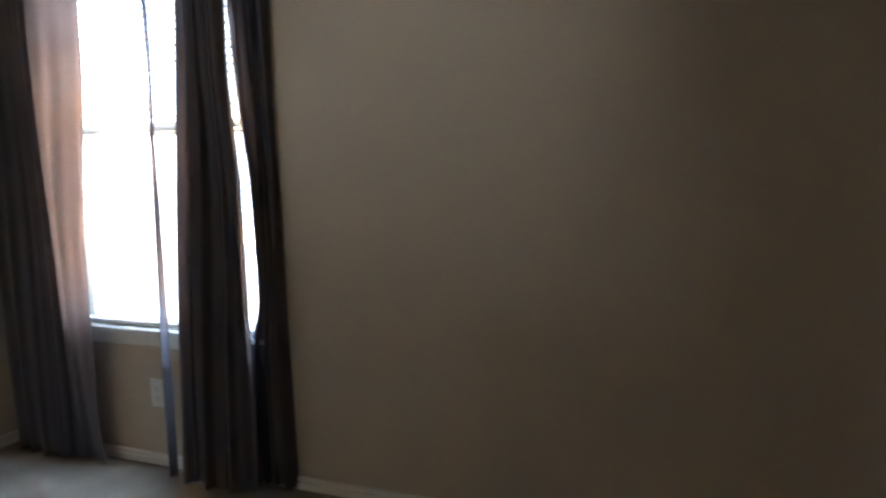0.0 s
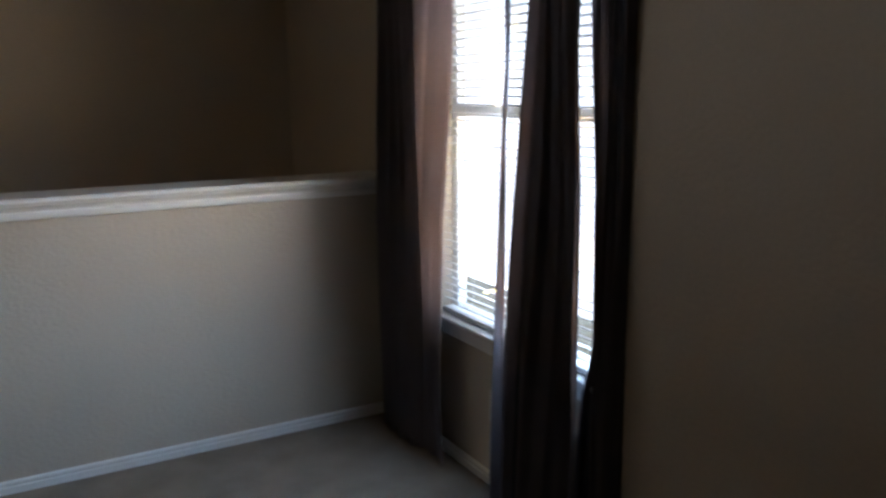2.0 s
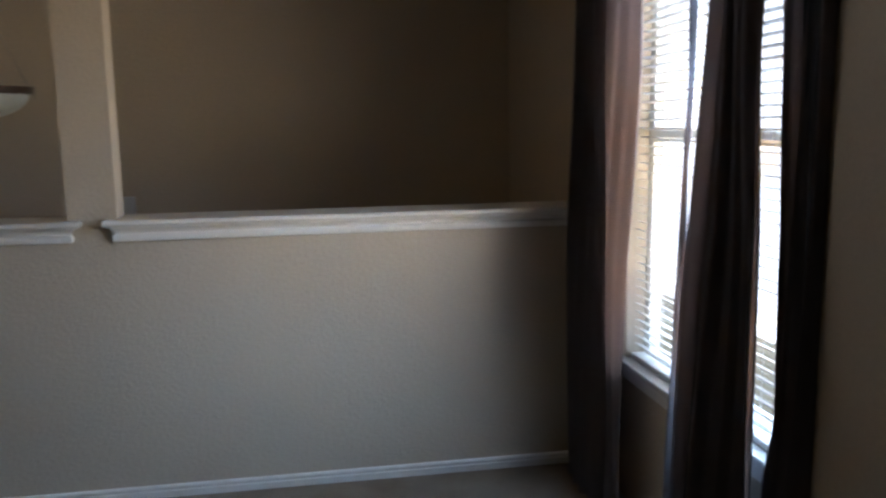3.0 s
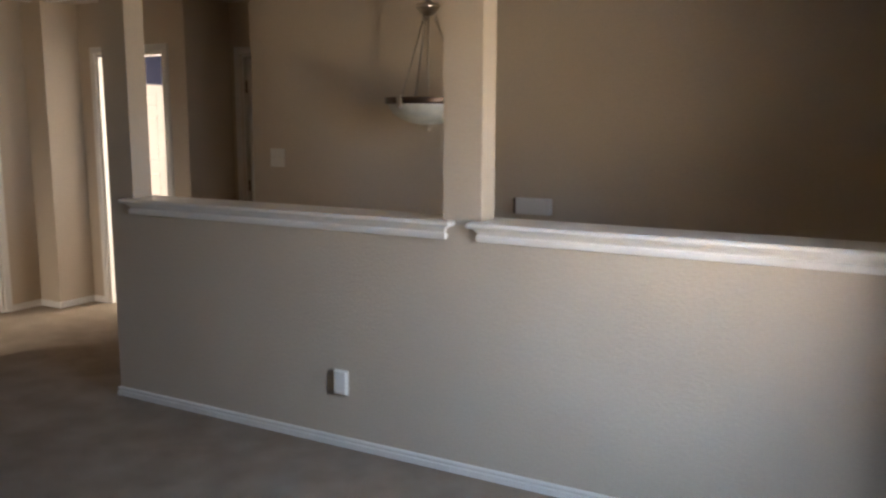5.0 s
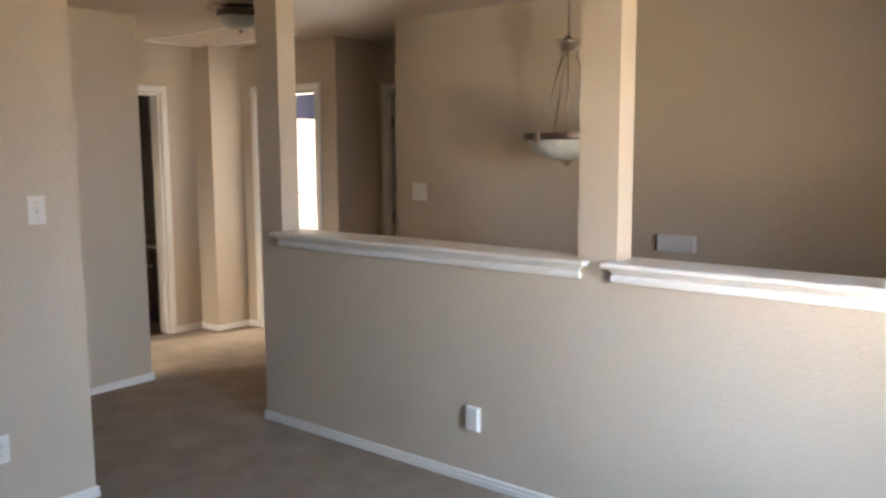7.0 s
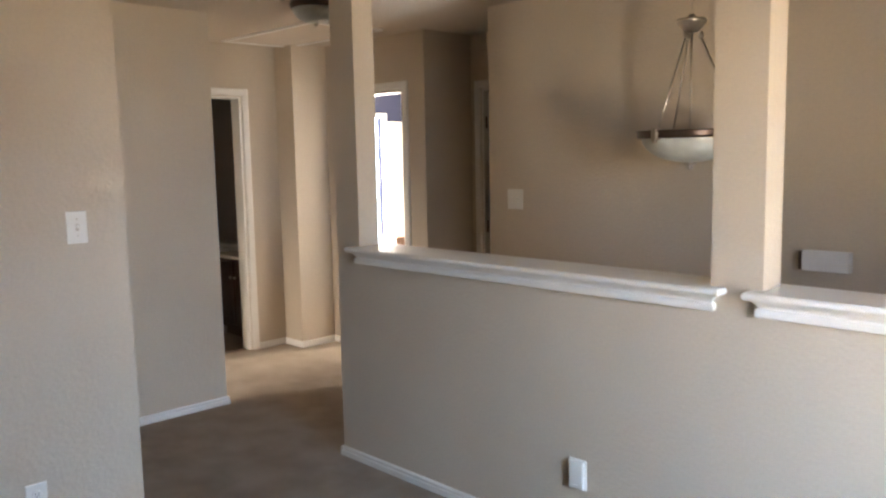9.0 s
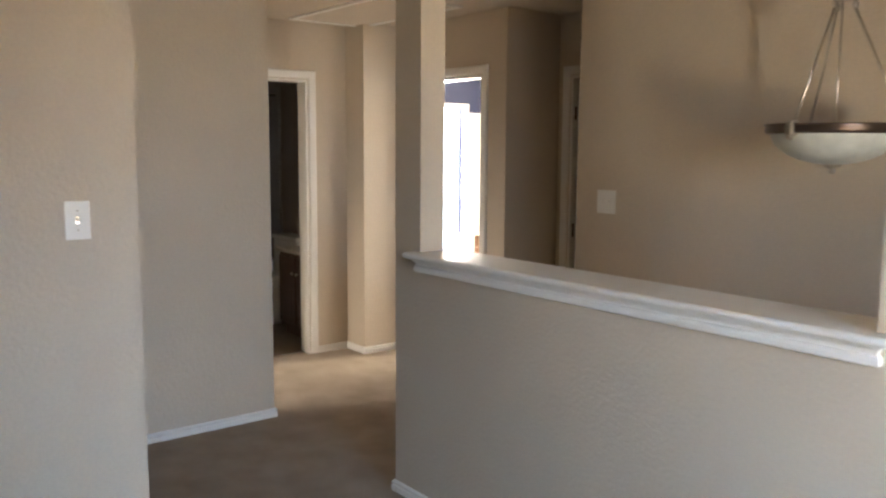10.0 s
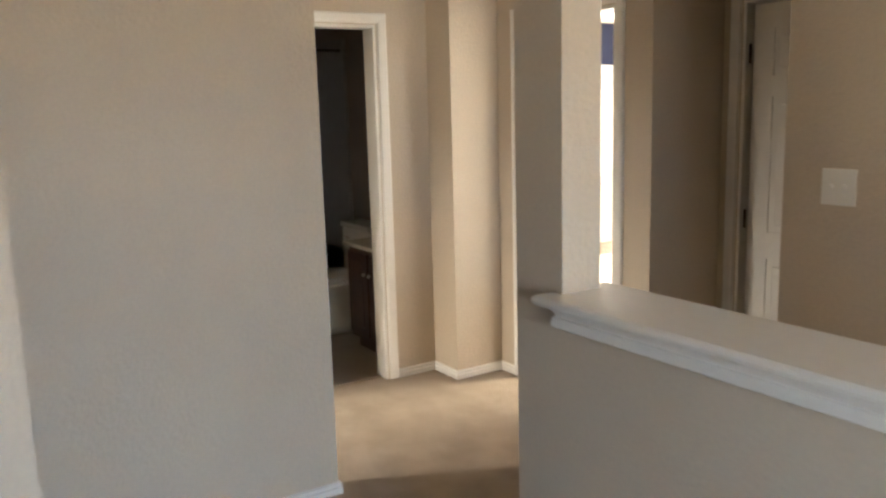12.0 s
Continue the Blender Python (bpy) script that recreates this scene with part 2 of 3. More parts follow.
structure("wall_niche_east", boxes(((-2.12, DY + 0.12, 0), (-2.0, NY, CZ))), paint, "tan painted side wall of the shaded niche", "wall")
structure("wall_niche_back", boxes(((NX, NY, 0), (ND0, NY + 0.12, CZ)), ((ND1, NY, 0), (-2.0, NY + 0.12, CZ)), ((ND0, NY, DZ), (ND1, NY + 0.12, CZ))), paint, "tan painted niche wall around a closed door", "wall")
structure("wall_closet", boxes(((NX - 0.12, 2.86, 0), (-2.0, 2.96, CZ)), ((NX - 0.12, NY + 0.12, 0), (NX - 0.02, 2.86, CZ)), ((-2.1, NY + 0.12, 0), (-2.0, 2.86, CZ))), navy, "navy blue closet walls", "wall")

# bedroom and bathroom shells; the bedroom window opens in its far wall
structure("wall_bedroom", boxes(((FX - 0.12, BY, 0), (FX, 2.95, CZ)), ((FX - 0.12, 4.66, 0), (FX, FY + 0.12, CZ)), ((FX - 0.12, 2.95, 0), (FX, 4.66, 0.10)), ((FX - 0.12, 2.95, 2.05), (FX, 4.66, CZ)), ((FX, FY, 0), (-3.5, FY + 0.12, CZ)), ((-1.9, FY, 0), (-0.1, FY + 0.12, CZ)), ((-3.5, FY, 0), (-1.9, FY + 0.12, 0.8)), ((-3.5, FY, 2.1), (-1.9, FY + 0.12, CZ)),
                                ((-0.22, DY + 0.12, 0), (-0.1, FY, CZ)), ((FX, BY, 0), (BX - 0.12, BY + 0.12, CZ))), navy, "navy blue bedroom walls", "wall")
structure("wall_bathroom", boxes(((-7.44, -1.0, 0), (-7.32, 1.53, CZ)), ((-7.32, -1.12, 0), (BX - 0.12, -1.0, CZ)), ((-7.32, 1.50, 0), (BX - 0.12, 1.53, CZ))), bath_paint_dimmed, "bathroom walls, colour darkened for the dim room", "wall")

# baseboards
BASE = [(0, 0), (0.014, 0), (0.014, 0.026), (0.008, 0.029), (0.008, 0.033), (0.013, 0.036), (0.013, 0.043), (0.007, 0.049), (0, 0.050)]
for p, q, out, m0, m1 in (((HL, 0), (WX, 0), (0, -1), 1, -1), ((HL, 0), (HL, HT), (-1, 0), 1, 1), ((HL, HT), (WX, HT), (0, 1), 1, -1),
                          ((WX, -4.6), (WX, 0), (-1, 0), -1, -1), ((LX, -4.6), (LX, LY), (1, 0), -1, 1), ((LX - 0.12, LY), (LX, LY), (0, 1), 1, 1),
                          ((SX, -2.6), (SX, SY), (1, 0), 0, 1), ((SX - 0.12, SY), (SX, SY), (0, 1), 1, 1), ((SWX, DY), (WX, DY), (0, -1), 1, -1),
                          ((BX, BD1 + 0.064), (BX, CY0), (1, 0), 0, -1), ((BX, CY0), (CX, CY0), (0, -1), -1, 1), ((CX, CY0), (CX, BY), (1, 0), 1, -1),
                          ((CX, BY), (BW0 - 0.064, BY), (0, -1), -1, 0), ((BW1 + 0.064, BY), (NX, BY), (0, -1), 0, 1), ((NX, BY), (NX, NY), (1, 0), 1, -1),
                          ((WX, HT), (WX, DY), (-1, 0), -1, -1), ((LX, -4.6), (WX, -4.6), (0, 1), -1, -1)):
    structure("baseboard", sweep(BASE, p, q, out, m0, m1), trim_white, "low white painted baseboard", "baseboard")


# ---- doors and casings ----
def casing(name, m, w, h, label, depth=0.12):
    """Casing, jambs and stop of a doorway; local x across, y into the wall, z up."""
    prof = [(0, 0.0), (0.006, 0.004), (0.012, 0.006), (0.016, 0.020), (0.018, 0.046), (0.014, 0.056), (0, 0.058)]
    c = thing(name, m, label, "door frame")
    c["kind"] = "structure"
    for side in (0, 1):
        for face in (0, 1):
            bm = bmesh.new()
            pts = []
            for o, d in prof:
                x = -d - 0.004 if side == 0 else w + d + 0.004
                y = -o if face == 0 else depth + o
                pts.append((x, y, d))
            a = [bm.verts.new((x, y, 0)) for x, y, d in pts]
            b = [bm.verts.new((x, y, h + d + 0.004)) for x, y, d in pts]
            k = len(pts)
            for i in range(k):
                bm.faces.new((a[i], a[(i + 1) % k], b[(i + 1) % k], b[i]))
            bm.faces.new(a)
            bm.faces.new(b)
            part("casing", bm, trim_white, c)
    for face in (0, 1):
        bm = bmesh.new()
        a, b = [], []
        for o, d in prof:
            y = -o if face == 0 else depth + o
            a.append(bm.verts.new((-d - 0.004, y, h + d + 0.004)))
            b.append(bm.verts.new((w + d + 0.004, y, h + d + 0.004)))
        k = len(prof)
        for i in range(k):
            bm.faces.new((a[i], a[(i + 1) % k], b[(i + 1) % k], b[i]))
        bm.faces.new(a)
        bm.faces.new(b)
        part("head_casing", bm, trim_white, c)
    for lo, hi in (((0.0, 0.001, 0), (0.018, depth - 0.001, h)), ((w - 0.018, 0.001, 0), (w, depth - 0.001, h)), ((0.018, 0.001, h - 0.018), (w - 0.018, depth - 0.001, h))):
        part("jamb", bevelled_box(lo, hi, 0.002, 1), trim_white, c)
    return c


def door_leaf(name, m, w, h, label, knob_x, hinge_x, hinge_mat=None):
    """A six-panel door; local x along the leaf from its hinge side, y through it."""
    d = thing(name, m, label, "door")
    d["kind"] = "structure"
    bm = bmesh.new()
    t = 0.035
    add_box(bm, (0.02, 0.006, 0.02), (w - 0.02, t - 0.006, h - 0.02))
    st, mid = 0.11, 0.1
    rails = ((0.006, 0.2), (0.82, 0.95), (1.58, 1.68), (h - 0.11, h))
    for x0, x1 in ((0, st), (w - st, w)):
        add_box(bm, (x0, 0, 0.006), (x1, t, h))
    for z0, z1 in rails:
        add_box(bm, (st, 0, z0), (w - st, t, z1))
    for (_, z0), (z1, _) in zip(rails, rails[1:]):
        add_box(bm, (w / 2 - mid / 2, 0, z0), (w / 2 + mid / 2, t, z1))
    part("leaf", bm, trim_white, d)
    for x0, x1 in ((st, w / 2 - mid / 2), (w / 2 + mid / 2, w - st)):
        for z0, z1 in ((0.2, 0.82), (0.95, 1.58), (1.68, h - 0.11)):
            part("panel", bevelled_box((x0 + 0.03, 0.0005, z0 + 0.03), (x1 - 0.03, t - 0.0005, z1 - 0.03), 0.008, 1), trim_white, d)
    for s in (-1, 1):
        y = -0.0 if s < 0 else t
        part("knob", lathe([(0, 0), (0.027, 0), (0.027, 0.006), (0.011, 0.010), (0.010, 0.030), (0.024, 0.040), (0.027, 0.052), (0.020, 0.062), (0, 0.066)], 20,
                               Matrix.Translation((knob_x, y, 0.96)) @ Matrix.Rotation(radians(90 * -s), 4, "X") @ Matrix.Rotation(0, 4, "Z")), nickel, d, "satin nickel knob", True)
    for z in (0.2, h / 2, h - 0.22):
        part("hinge", rod((hinge_x, -0.006, z - 0.045), (hinge_x, -0.006, z + 0.045), 0.007), hinge_mat or bronze, d, "dark hinge" if hinge_mat is None else "")
    return d


# bathroom doorway: local x runs along the wall, y into the bathroom
MB = Matrix.Translation((BX, BD0, 0)) @ Matrix.Rotation(radians(90), 4, "Z")
casing("door_frame_1", MB, BD1 - BD0, DZ, "white painted casing of the bathroom doorway")
MD = Matrix.Translation((BW0, BY, 0))
casing("door_frame_2", MD, BW1 - BW0, DZ, "white painted casing of the bedroom doorway")
MN = Matrix.Translation((ND0, NY, 0))
casing("door_frame_3", MN, 0.78, DZ, "white painted casing of the niche door")
door_leaf("door_1", MN @ Matrix.Translation((0.048, 0.022, 0)), 0.71, DZ - 0.03, "closed white six-panel door in the shaded niche", 0.65, -0.014)
door_leaf("door_2", Matrix.Translation((BW1 + 0.022, BY + 0.14, 0)) @ Matrix.Rotation(radians(97), 4, "Z"), 0.70, 2.0, "white six-panel door standing open into the bedroom", 0.64, -0.004, trim_white)
door_leaf("door_3", MB @ Matrix.Translation((0.022, 0.125, 0)) @ Matrix.Rotation(radians(84), 4, "Z"), 0.70, 2.0, "white six-panel door standing open into the dim bathroom", 0.64, -0.004)
# closed door on the bedroom's far wall
MF = Matrix.Translation((FX + 0.03, 4.72, 0)) @ Matrix.Rotation(radians(90), 4, "Z")
door_leaf("door_4", MF, 0.72, 1.99, "bright white six-panel door on the navy bedroom wall", 0.06, 0.75, trim_white)
# tall bright window beside that door, with a small wooden cabinet before it
w2 = thing("window_2", Matrix.Translation((FX, 0, 0)), "bright white bedroom window", "window")
w2["kind"] = "structure"
for lo, hi in (((-0.02, 2.88, 0.03), (0.016, 2.95, 2.10)), ((-0.02, 4.64, 0.03), (0.016, 4.722, 2.10)), ((-0.02, 2.95, 2.04), (0.016, 4.64, 2.10)), ((-0.02, 2.95, 0.03), (0.03, 4.64, 0.11))):
    part("window_frame", bevelled_box(lo, hi, 0.004, 1), trim_white, w2)
cab = thing("cabinet", Matrix.Translation((FX + 0.24, 4.585, 0)), "small narrow brown wooden cabinet before the bedroom window", "cabinet")
part("cabinet_body", bevelled_box((-0.14, -0.075, 0.04), (0.14, 0.075, 0.44), 0.006, 1), oak, cab)
part("cabinet_top", bevelled_box((-0.15, -0.08, 0.441), (0.16, 0.08, 0.46), 0.006, 1), oak, cab)
d = part("cabinet_door", bevelled_box((0.141, -0.065, 0.06), (0.154, 0.065, 0.42), 0.004, 1), oak, cab)
part("pull", lathe([(0, 0.022), (0.010, 0.018), (0.004, 0.008), (0.004, 0)], 12, Matrix.Translation((0.154, -0.04, 0.32)) @ Matrix.Rotation(radians(90), 4, "Y")), nickel, d)
for x in (-0.11, 0.11):
    for y in (-0.055, 0.055):
        part("foot", lathe([(0, 0), (0.012, 0), (0.016, 0.04), (0, 0.04)], 12, Matrix.Translation((x, y, 0))), oak, cab)

# ---- window, blind and curtains ----
win = thing("window_1", Matrix.Translation((WX, 0, 0)), "white vinyl single-hung window, blown out by daylight", "window")
win["kind"] = "structure"
fr = 0.045
for lo, hi in (((0.07, WY0, WZ0), (0.115, WY0 + fr, WZ1)), ((0.07, WY1 - fr, WZ0), (0.115, WY1, WZ1)), ((0.07, WY0 + fr, WZ0), (0.115, WY1 - fr, WZ0 + fr)), ((0.07, WY0 + fr, WZ1 - fr), (0.115, WY1 - fr, WZ1))):
    part("window_frame", bevelled_box(lo, hi, 0.004, 1), trim_white, win)
RZ = 1.40
part("meeting_rail", bevelled_box((0.062, WY0 + fr, RZ - 0.022), (0.112, WY1 - fr, RZ + 0.022), 0.004, 1), trim_white, win)
for z0, z1 in ((WZ0 + fr, RZ - 0.022), (RZ + 0.022, WZ1 - fr)):
    pane = part("pane", boxes(((0.088, WY0 + fr, z0), (0.092, WY1 - fr, z1))), glass, win, "clear glass")
    pane.visible_shadow = False
part("window_sill", bevelled_box((-0.03, WY0 - 0.04, WZ0), (0.07, WY1 + 0.05, WZ0 + 0.02), 0.006, 2), trim_white, win, "white painted wooden sill")
part("apron", bevelled_box((-0.012, WY0 - 0.03, WZ0 - 0.055), (-0.001, WY1 + 0.03, WZ0 - 0.001), 0.004, 1), trim_white, win)

blind = thing("window_blind", Matrix.Translation((WX + 0.038, (WY0 + WY1) / 2, 0)), "white slat blind lowered behind the curtains", "blind")
bw = WY1 - WY0 - 0.03
part("headrail", bevelled_box((-0.03, -bw / 2, WZ1 - 0.055), (0.02, bw / 2, WZ1 - 0.008), 0.004, 1), slat_white, blind)
bm = bevelled_box((-0.0125, -bw / 2, -0.0012), (0.0125, bw / 2, 0.0012), 0.001, 1)
bm.transform(Matrix.Rotation(radians(14), 4, "Y"))
slat_me = bpy.data.meshes.new("slat")
bm.to_mesh(slat_me)
bm.free()
slat_me.materials.append(slat_white)
z = WZ0 + 0.075
while z < WZ1 - 0.07:
    o = new("slat", slat_me)
    o.parent = blind
    o.location = (0, 0, z)
    z += 0.030
part("bottom_rail", bevelled_box((-0.025, -bw / 2, WZ0 + 0.024), (0.025, bw / 2, WZ0 + 0.042), 0.003, 1), slat_white, blind)
for y in (-bw * 0.32, 0, bw * 0.32):
    for x in (-0.0145, 0.0145):
        part("ladder_cord", rod((x, y, WZ0 + 0.03), (x, y, WZ1 - 0.03), 0.0012, 5), slat_white, blind)

rodt = thing("curtain_rod", Matrix.Translation((WX - 0.095, -0.87, 2.14)), "dark metal curtain rod above the window", "curtain rod")
part("pole", rod((0, -0.76, 0), (0, 0.79, 0), 0.011), bronze, rodt, "", True)
for y in (-0.70, 0.66):
    part("bracket", rod((0, y, -0.012), (0.095, y, -0.012), 0.007), bronze, rodt)
for y, sgn in ((-0.76, -1), (0.79, 1)):
    part("finial", lathe([(0, -0.024), (0.016, -0.016), (0.022, 0), (0.016, 0.016), (0, 0.024)], 16, Matrix.Translation((0, y + sgn * 0.02, 0)) @ Matrix.Rotation(radians(90), 4, "X")), bronze, rodt, "", True)


def cloth(edges, pleats, depth, seed, x0=-0.06, zt=2.155, zb=0.012, cols=90, rows=44, back=0):
    """A hanging fold: edges gives (z, y left, y right) from the top down; pleats across it."""
    rnd = random.Random(seed)
    ph = [rnd.uniform(0, 6.28) for _ in range(4)]
    bm = bmesh.new()
    grid = []
    zs = [e[0] for e in edges][::-1]
    ya, yb = [e[1] for e in edges][::-1], [e[2] for e in edges][::-1]
    for r in range(rows + 1):
        z = zt + (zb - zt) * r / rows
        a, b = float(np.interp(z, zs, ya)), float(np.interp(z, zs, yb))
        line = []
        for c in range(cols + 1):
            u = c / cols
            k = 1 - 0.35 * (z / zt)
            w = math.sin(pleats * 2 * math.pi * u + ph[0] + 0.25 * math.sin(2.1 * z + ph[1])) * depth * k
            w += 0.35 * depth * math.sin(pleats * 4.3 * math.pi * u + ph[2] + 0.7 * z) + 0.012 * math.sin(3 * z + ph[3] + 5 * u)
            e = (u if back < 0 else 1 - u) / 0.07
            x = x0 + w
            if back and e < 1:
                x = -0.005 + (x + 0.005) * e
            line.append(bm.verts.new((x, a + (b - a) * u + 0.25 * depth * math.cos(pleats * 2 * math.pi * u + ph[0]), z)))
        grid.append(line)
    for r in range(rows):
        for c in range(cols):
            bm.faces.new((grid[r][c], grid[r][c + 1], grid[r + 1][c + 1], grid[r + 1][c]))
    return bm


def curtain(name, folds, label, back_layer=False):
    t = thing(name, Matrix.Translation((WX, 0, 0)), label, "curtain", "curtains at the window")
    for i, (edges, pleats, depth, cols, x0) in enumerate(folds):
        o = part("curtain_fold", cloth(edges, pleats, depth, 11 + 7 * i + len(name), x0=x0, cols=cols, back=(-1 if i == 0 else 0) if not back_layer else (1 if i == len(folds) - 1 else 0)), drape, t, "", True)
        mod = o.modifiers.new("thick", "SOLIDIFY")
        mod.thickness = 0.003
        # extra opaque layer behind wide folds keeps them dark against the window
        if back_layer and cols > 20:
            k = part("curtain_fold", cloth([(z, a - 0.015, b + 0.015) for z, a, b in edges], pleats + 1, depth * 0.5, 71 + i, x0=x0 + 0.02, cols=cols), back_cloth, t, "", True)
            k.modifiers.new("thick", "SOLIDIFY").thickness = 0.003
    return t


curtain("curtain", [([(2.16, -0.10, -0.47), (1.3, -0.11, -0.46), (0.66, -0.11, -0.45), (0, -0.09, -0.46)], 4, 0.022, 70, -0.095),
                    ([(2.16, -0.12, -0.46), (1.3, -0.13, -0.45), (0.66, -0.13, -0.44), (0, -0.12, -0.45)], 3, 0.012, 50, -0.050),
                    ([(2.16, -0.44, -0.78), (1.6, -0.44, -0.73), (1.3, -0.43, -0.68), (1.0, -0.43, -0.64), (0.66, -0.42, -0.64), (0.3, -0.42, -0.64), (0, -0.43, -0.66)], 1.5, 0.010, 40, -0.085)],
        "mauve-brown floor-length curtain panel glowing where daylight passes through")
curtain("curtain", [([(2.16, -1.09, -1.105), (1.58, -1.072, -1.09), (1.2, -1.055, -1.075), (0.62, -1.02, -1.05), (0, -1.005, -1.045)], 1, 0.010, 12, -0.095),
                    ([(2.16, -1.27, -1.49), (1.6, -1.23, -1.475), (1.2, -1.20, -1.49), (0.85, -1.165, -1.475), (0.6, -1.14, -1.465), (0, -1.08, -1.45)], 3, 0.022, 70, -0.125),
                    ([(2.16, -1.42, -1.59), (1.75, -1.435, -1.585), (1.48, -1.445, -1.58), (1.2, -1.465, -1.58), (0.72, -1.455, -1.58), (0.56, -1.40, -1.58), (0, -1.36, -1.58)], 3, 0.016, 60, -0.036)],
        "dark mauve-brown curtain panel hanging in parted folds", True)

# ---- plates and small fixtures on the walls ----


def plate(name, m, w, h, kind, label, category):
    """A wall plate; local x across, z up, -y out of the wall."""
    t = thing(name, m, label, category)
    part("cover_plate", bevelled_box((-w / 2, -0.006, -h / 2), (w / 2, 0, h / 2), 0.003, 2), plastic, t)
    if kind == "outlet":
        for s in (-1, 1):
            zc = s * 0.0195
            part("socket", lathe([(0, 0.0085), (0.0155, 0.0085), (0.0165, 0.0075), (0.0165, 0.005)], 20, Matrix.Translation((0, 0, zc)) @ Matrix.Rotation(radians(90), 4, "X")), plastic, t)
            for x in (-0.006, 0.006):
                part("slot", boxes(((x - 0.001, -0.0092, zc - 0.002), (x + 0.001, -0.0080, zc + 0.006))), slot_dark, t)
            part("slot", boxes(((-0.002, -0.0092, zc - 0.010), (0.002, -0.0080, zc - 0.006))), slot_dark, t)
        part("screw", lathe([(0, 0.0075), (0.003, 0.0070), (0.003, 0.005)], 10, Matrix.Rotation(radians(90), 4, "X")), nickel, t)
    elif kind == "switch":
        n = 2 if w > 0.09 else 1
        for i in range(n):
            x = (i - (n - 1) / 2) * 0.046
            part("toggle", bevelled_box((x - 0.005, -0.017, -0.002), (x + 0.005, -0.005, 0.010), 0.002, 1), plastic, t)
            part("toggle_slot", boxes(((x - 0.006, -0.0064, -0.0125), (x + 0.006, -0.0058, 0.0125))), nickel if n == 1 else plastic, t)
            for z in (-0.03, 0.03):
                part("screw", lathe([(0, 0.0075), (0.003, 0.0070), (0.003, 0.005)], 10, Matrix.Translation((x, 0, z)) @ Matrix.Rotation(radians(90), 4, "X")), nickel if n == 1 else plastic, t)
    return t


oc = thing("outlet_cover", Matrix.Translation((-0.728, -0.001, 0.315)), "white rounded plastic cover over an outlet, low on the half wall", "outlet cover")
part("back_plate", bevelled_box((-0.040, -0.006, -0.061), (0.040, 0, 0.061), 0.003, 2), plastic, oc)
part("cover", bevelled_box((-0.035, -0.020, -0.056), (0.035, -0.006, 0.056), 0.008, 4), plastic, oc)
part("latch", bevelled_box((-0.012, -0.023, -0.046), (0.012, -0.019, -0.038), 0.0015, 1), plastic, oc)
plate("light_switch", Matrix.Translation((-2.135, DY - 0.001, 1.278)), 0.122, 0.122, "switch", "white double toggle switch plate on the dining wall", "switch")
ML = Matrix.Rotation(radians(90), 4, "Z")
plate("light_switch", Matrix.Translation((LX + 0.001, -1.375, 1.323)) @ ML, 0.075, 0.12, "switch", "white single toggle switch plate near the wall's end", "switch")
plate("wall_outlet", Matrix.Translation((LX + 0.001, -1.587, 0.339)) @ ML, 0.075, 0.12, "outlet", "white duplex outlet low on the switch wall", "outlet")
plate("wall_outlet", Matrix.Translation((WX - 0.001, -0.89, 0.315)) @ Matrix.Rotation(radians(-90), 4, "Z"), 0.075, 0.12, "outlet", "white outlet under the window between the curtains", "outlet")

chime = thing("door_chime", Matrix.Translation((-0.285, DY - 0.001, 1.053)), "small pale grey door chime box on the dining wall", "door chime")
part("backplate", bevelled_box((-0.122, -0.048, -0.043), (0.095, 0, 0.043), 0.004, 1), bronze, chime, "dark end of the chime")
part("cover", bevelled_box((-0.103, -0.058, -0.046), (0.103, -0.010, 0.046), 0.006, 3), chime_grey, chime)

# ---- pendant lamp ----
pend = thing("pendant_lamp", Matrix.Translation((-0.765, 0.88, 1.474)), "bowl pendant lamp of frosted glass with nickel rods and chain", "pendant lamp")
PR = 0.215
bowl = [(0, 0.028)]
bowl += [(PR * math.sin(a), 0.028 + 0.120 * (1 - math.cos(a))) for a in [radians(90) * i / 12 for i in range(1, 13)]]
bowl += [(PR - 0.006, 0.148)] + [((PR - 0.006) * math.sin(a), 0.034 + 0.114 * (1 - math.cos(a))) for a in [radians(90) * i / 12 for i in range(11, 0, -1)]] + [(0, 0.034)]
part("bowl", lathe(bowl, 48), frost, pend, "frosted alabaster glass bowl", True)
part("rim", lathe([(PR - 0.004, 0.138), (PR + 0.012, 0.138), (PR + 0.018, 0.148), (PR + 0.016, 0.162), (PR + 0.022, 0.172), (PR - 0.002, 0.174), (PR - 0.004, 0.138)], 48), bronze, pend, "dark bronze rim", True)
part("finial", lathe([(0, -0.004), (0.011, -0.002), (0.016, 0.007), (0.010, 0.015), (0.027, 0.020), (0.033, 0.029), (0.020, 0.034), (0, 0.036)], 24), nickel, pend, "", True)
part("hub", lathe([(0.012, 0.60), (0.03, 0.605), (0.045, 0.622), (0.062, 0.640), (0.066, 0.652), (0.06, 0.660), (0.02, 0.664), (0.012, 0.68), (0, 0.68)], 28), nickel, pend, "", True)
part("stem", rod((0, 0, 0.03), (0, 0, 0.61), 0.005), nickel, pend, "", True)
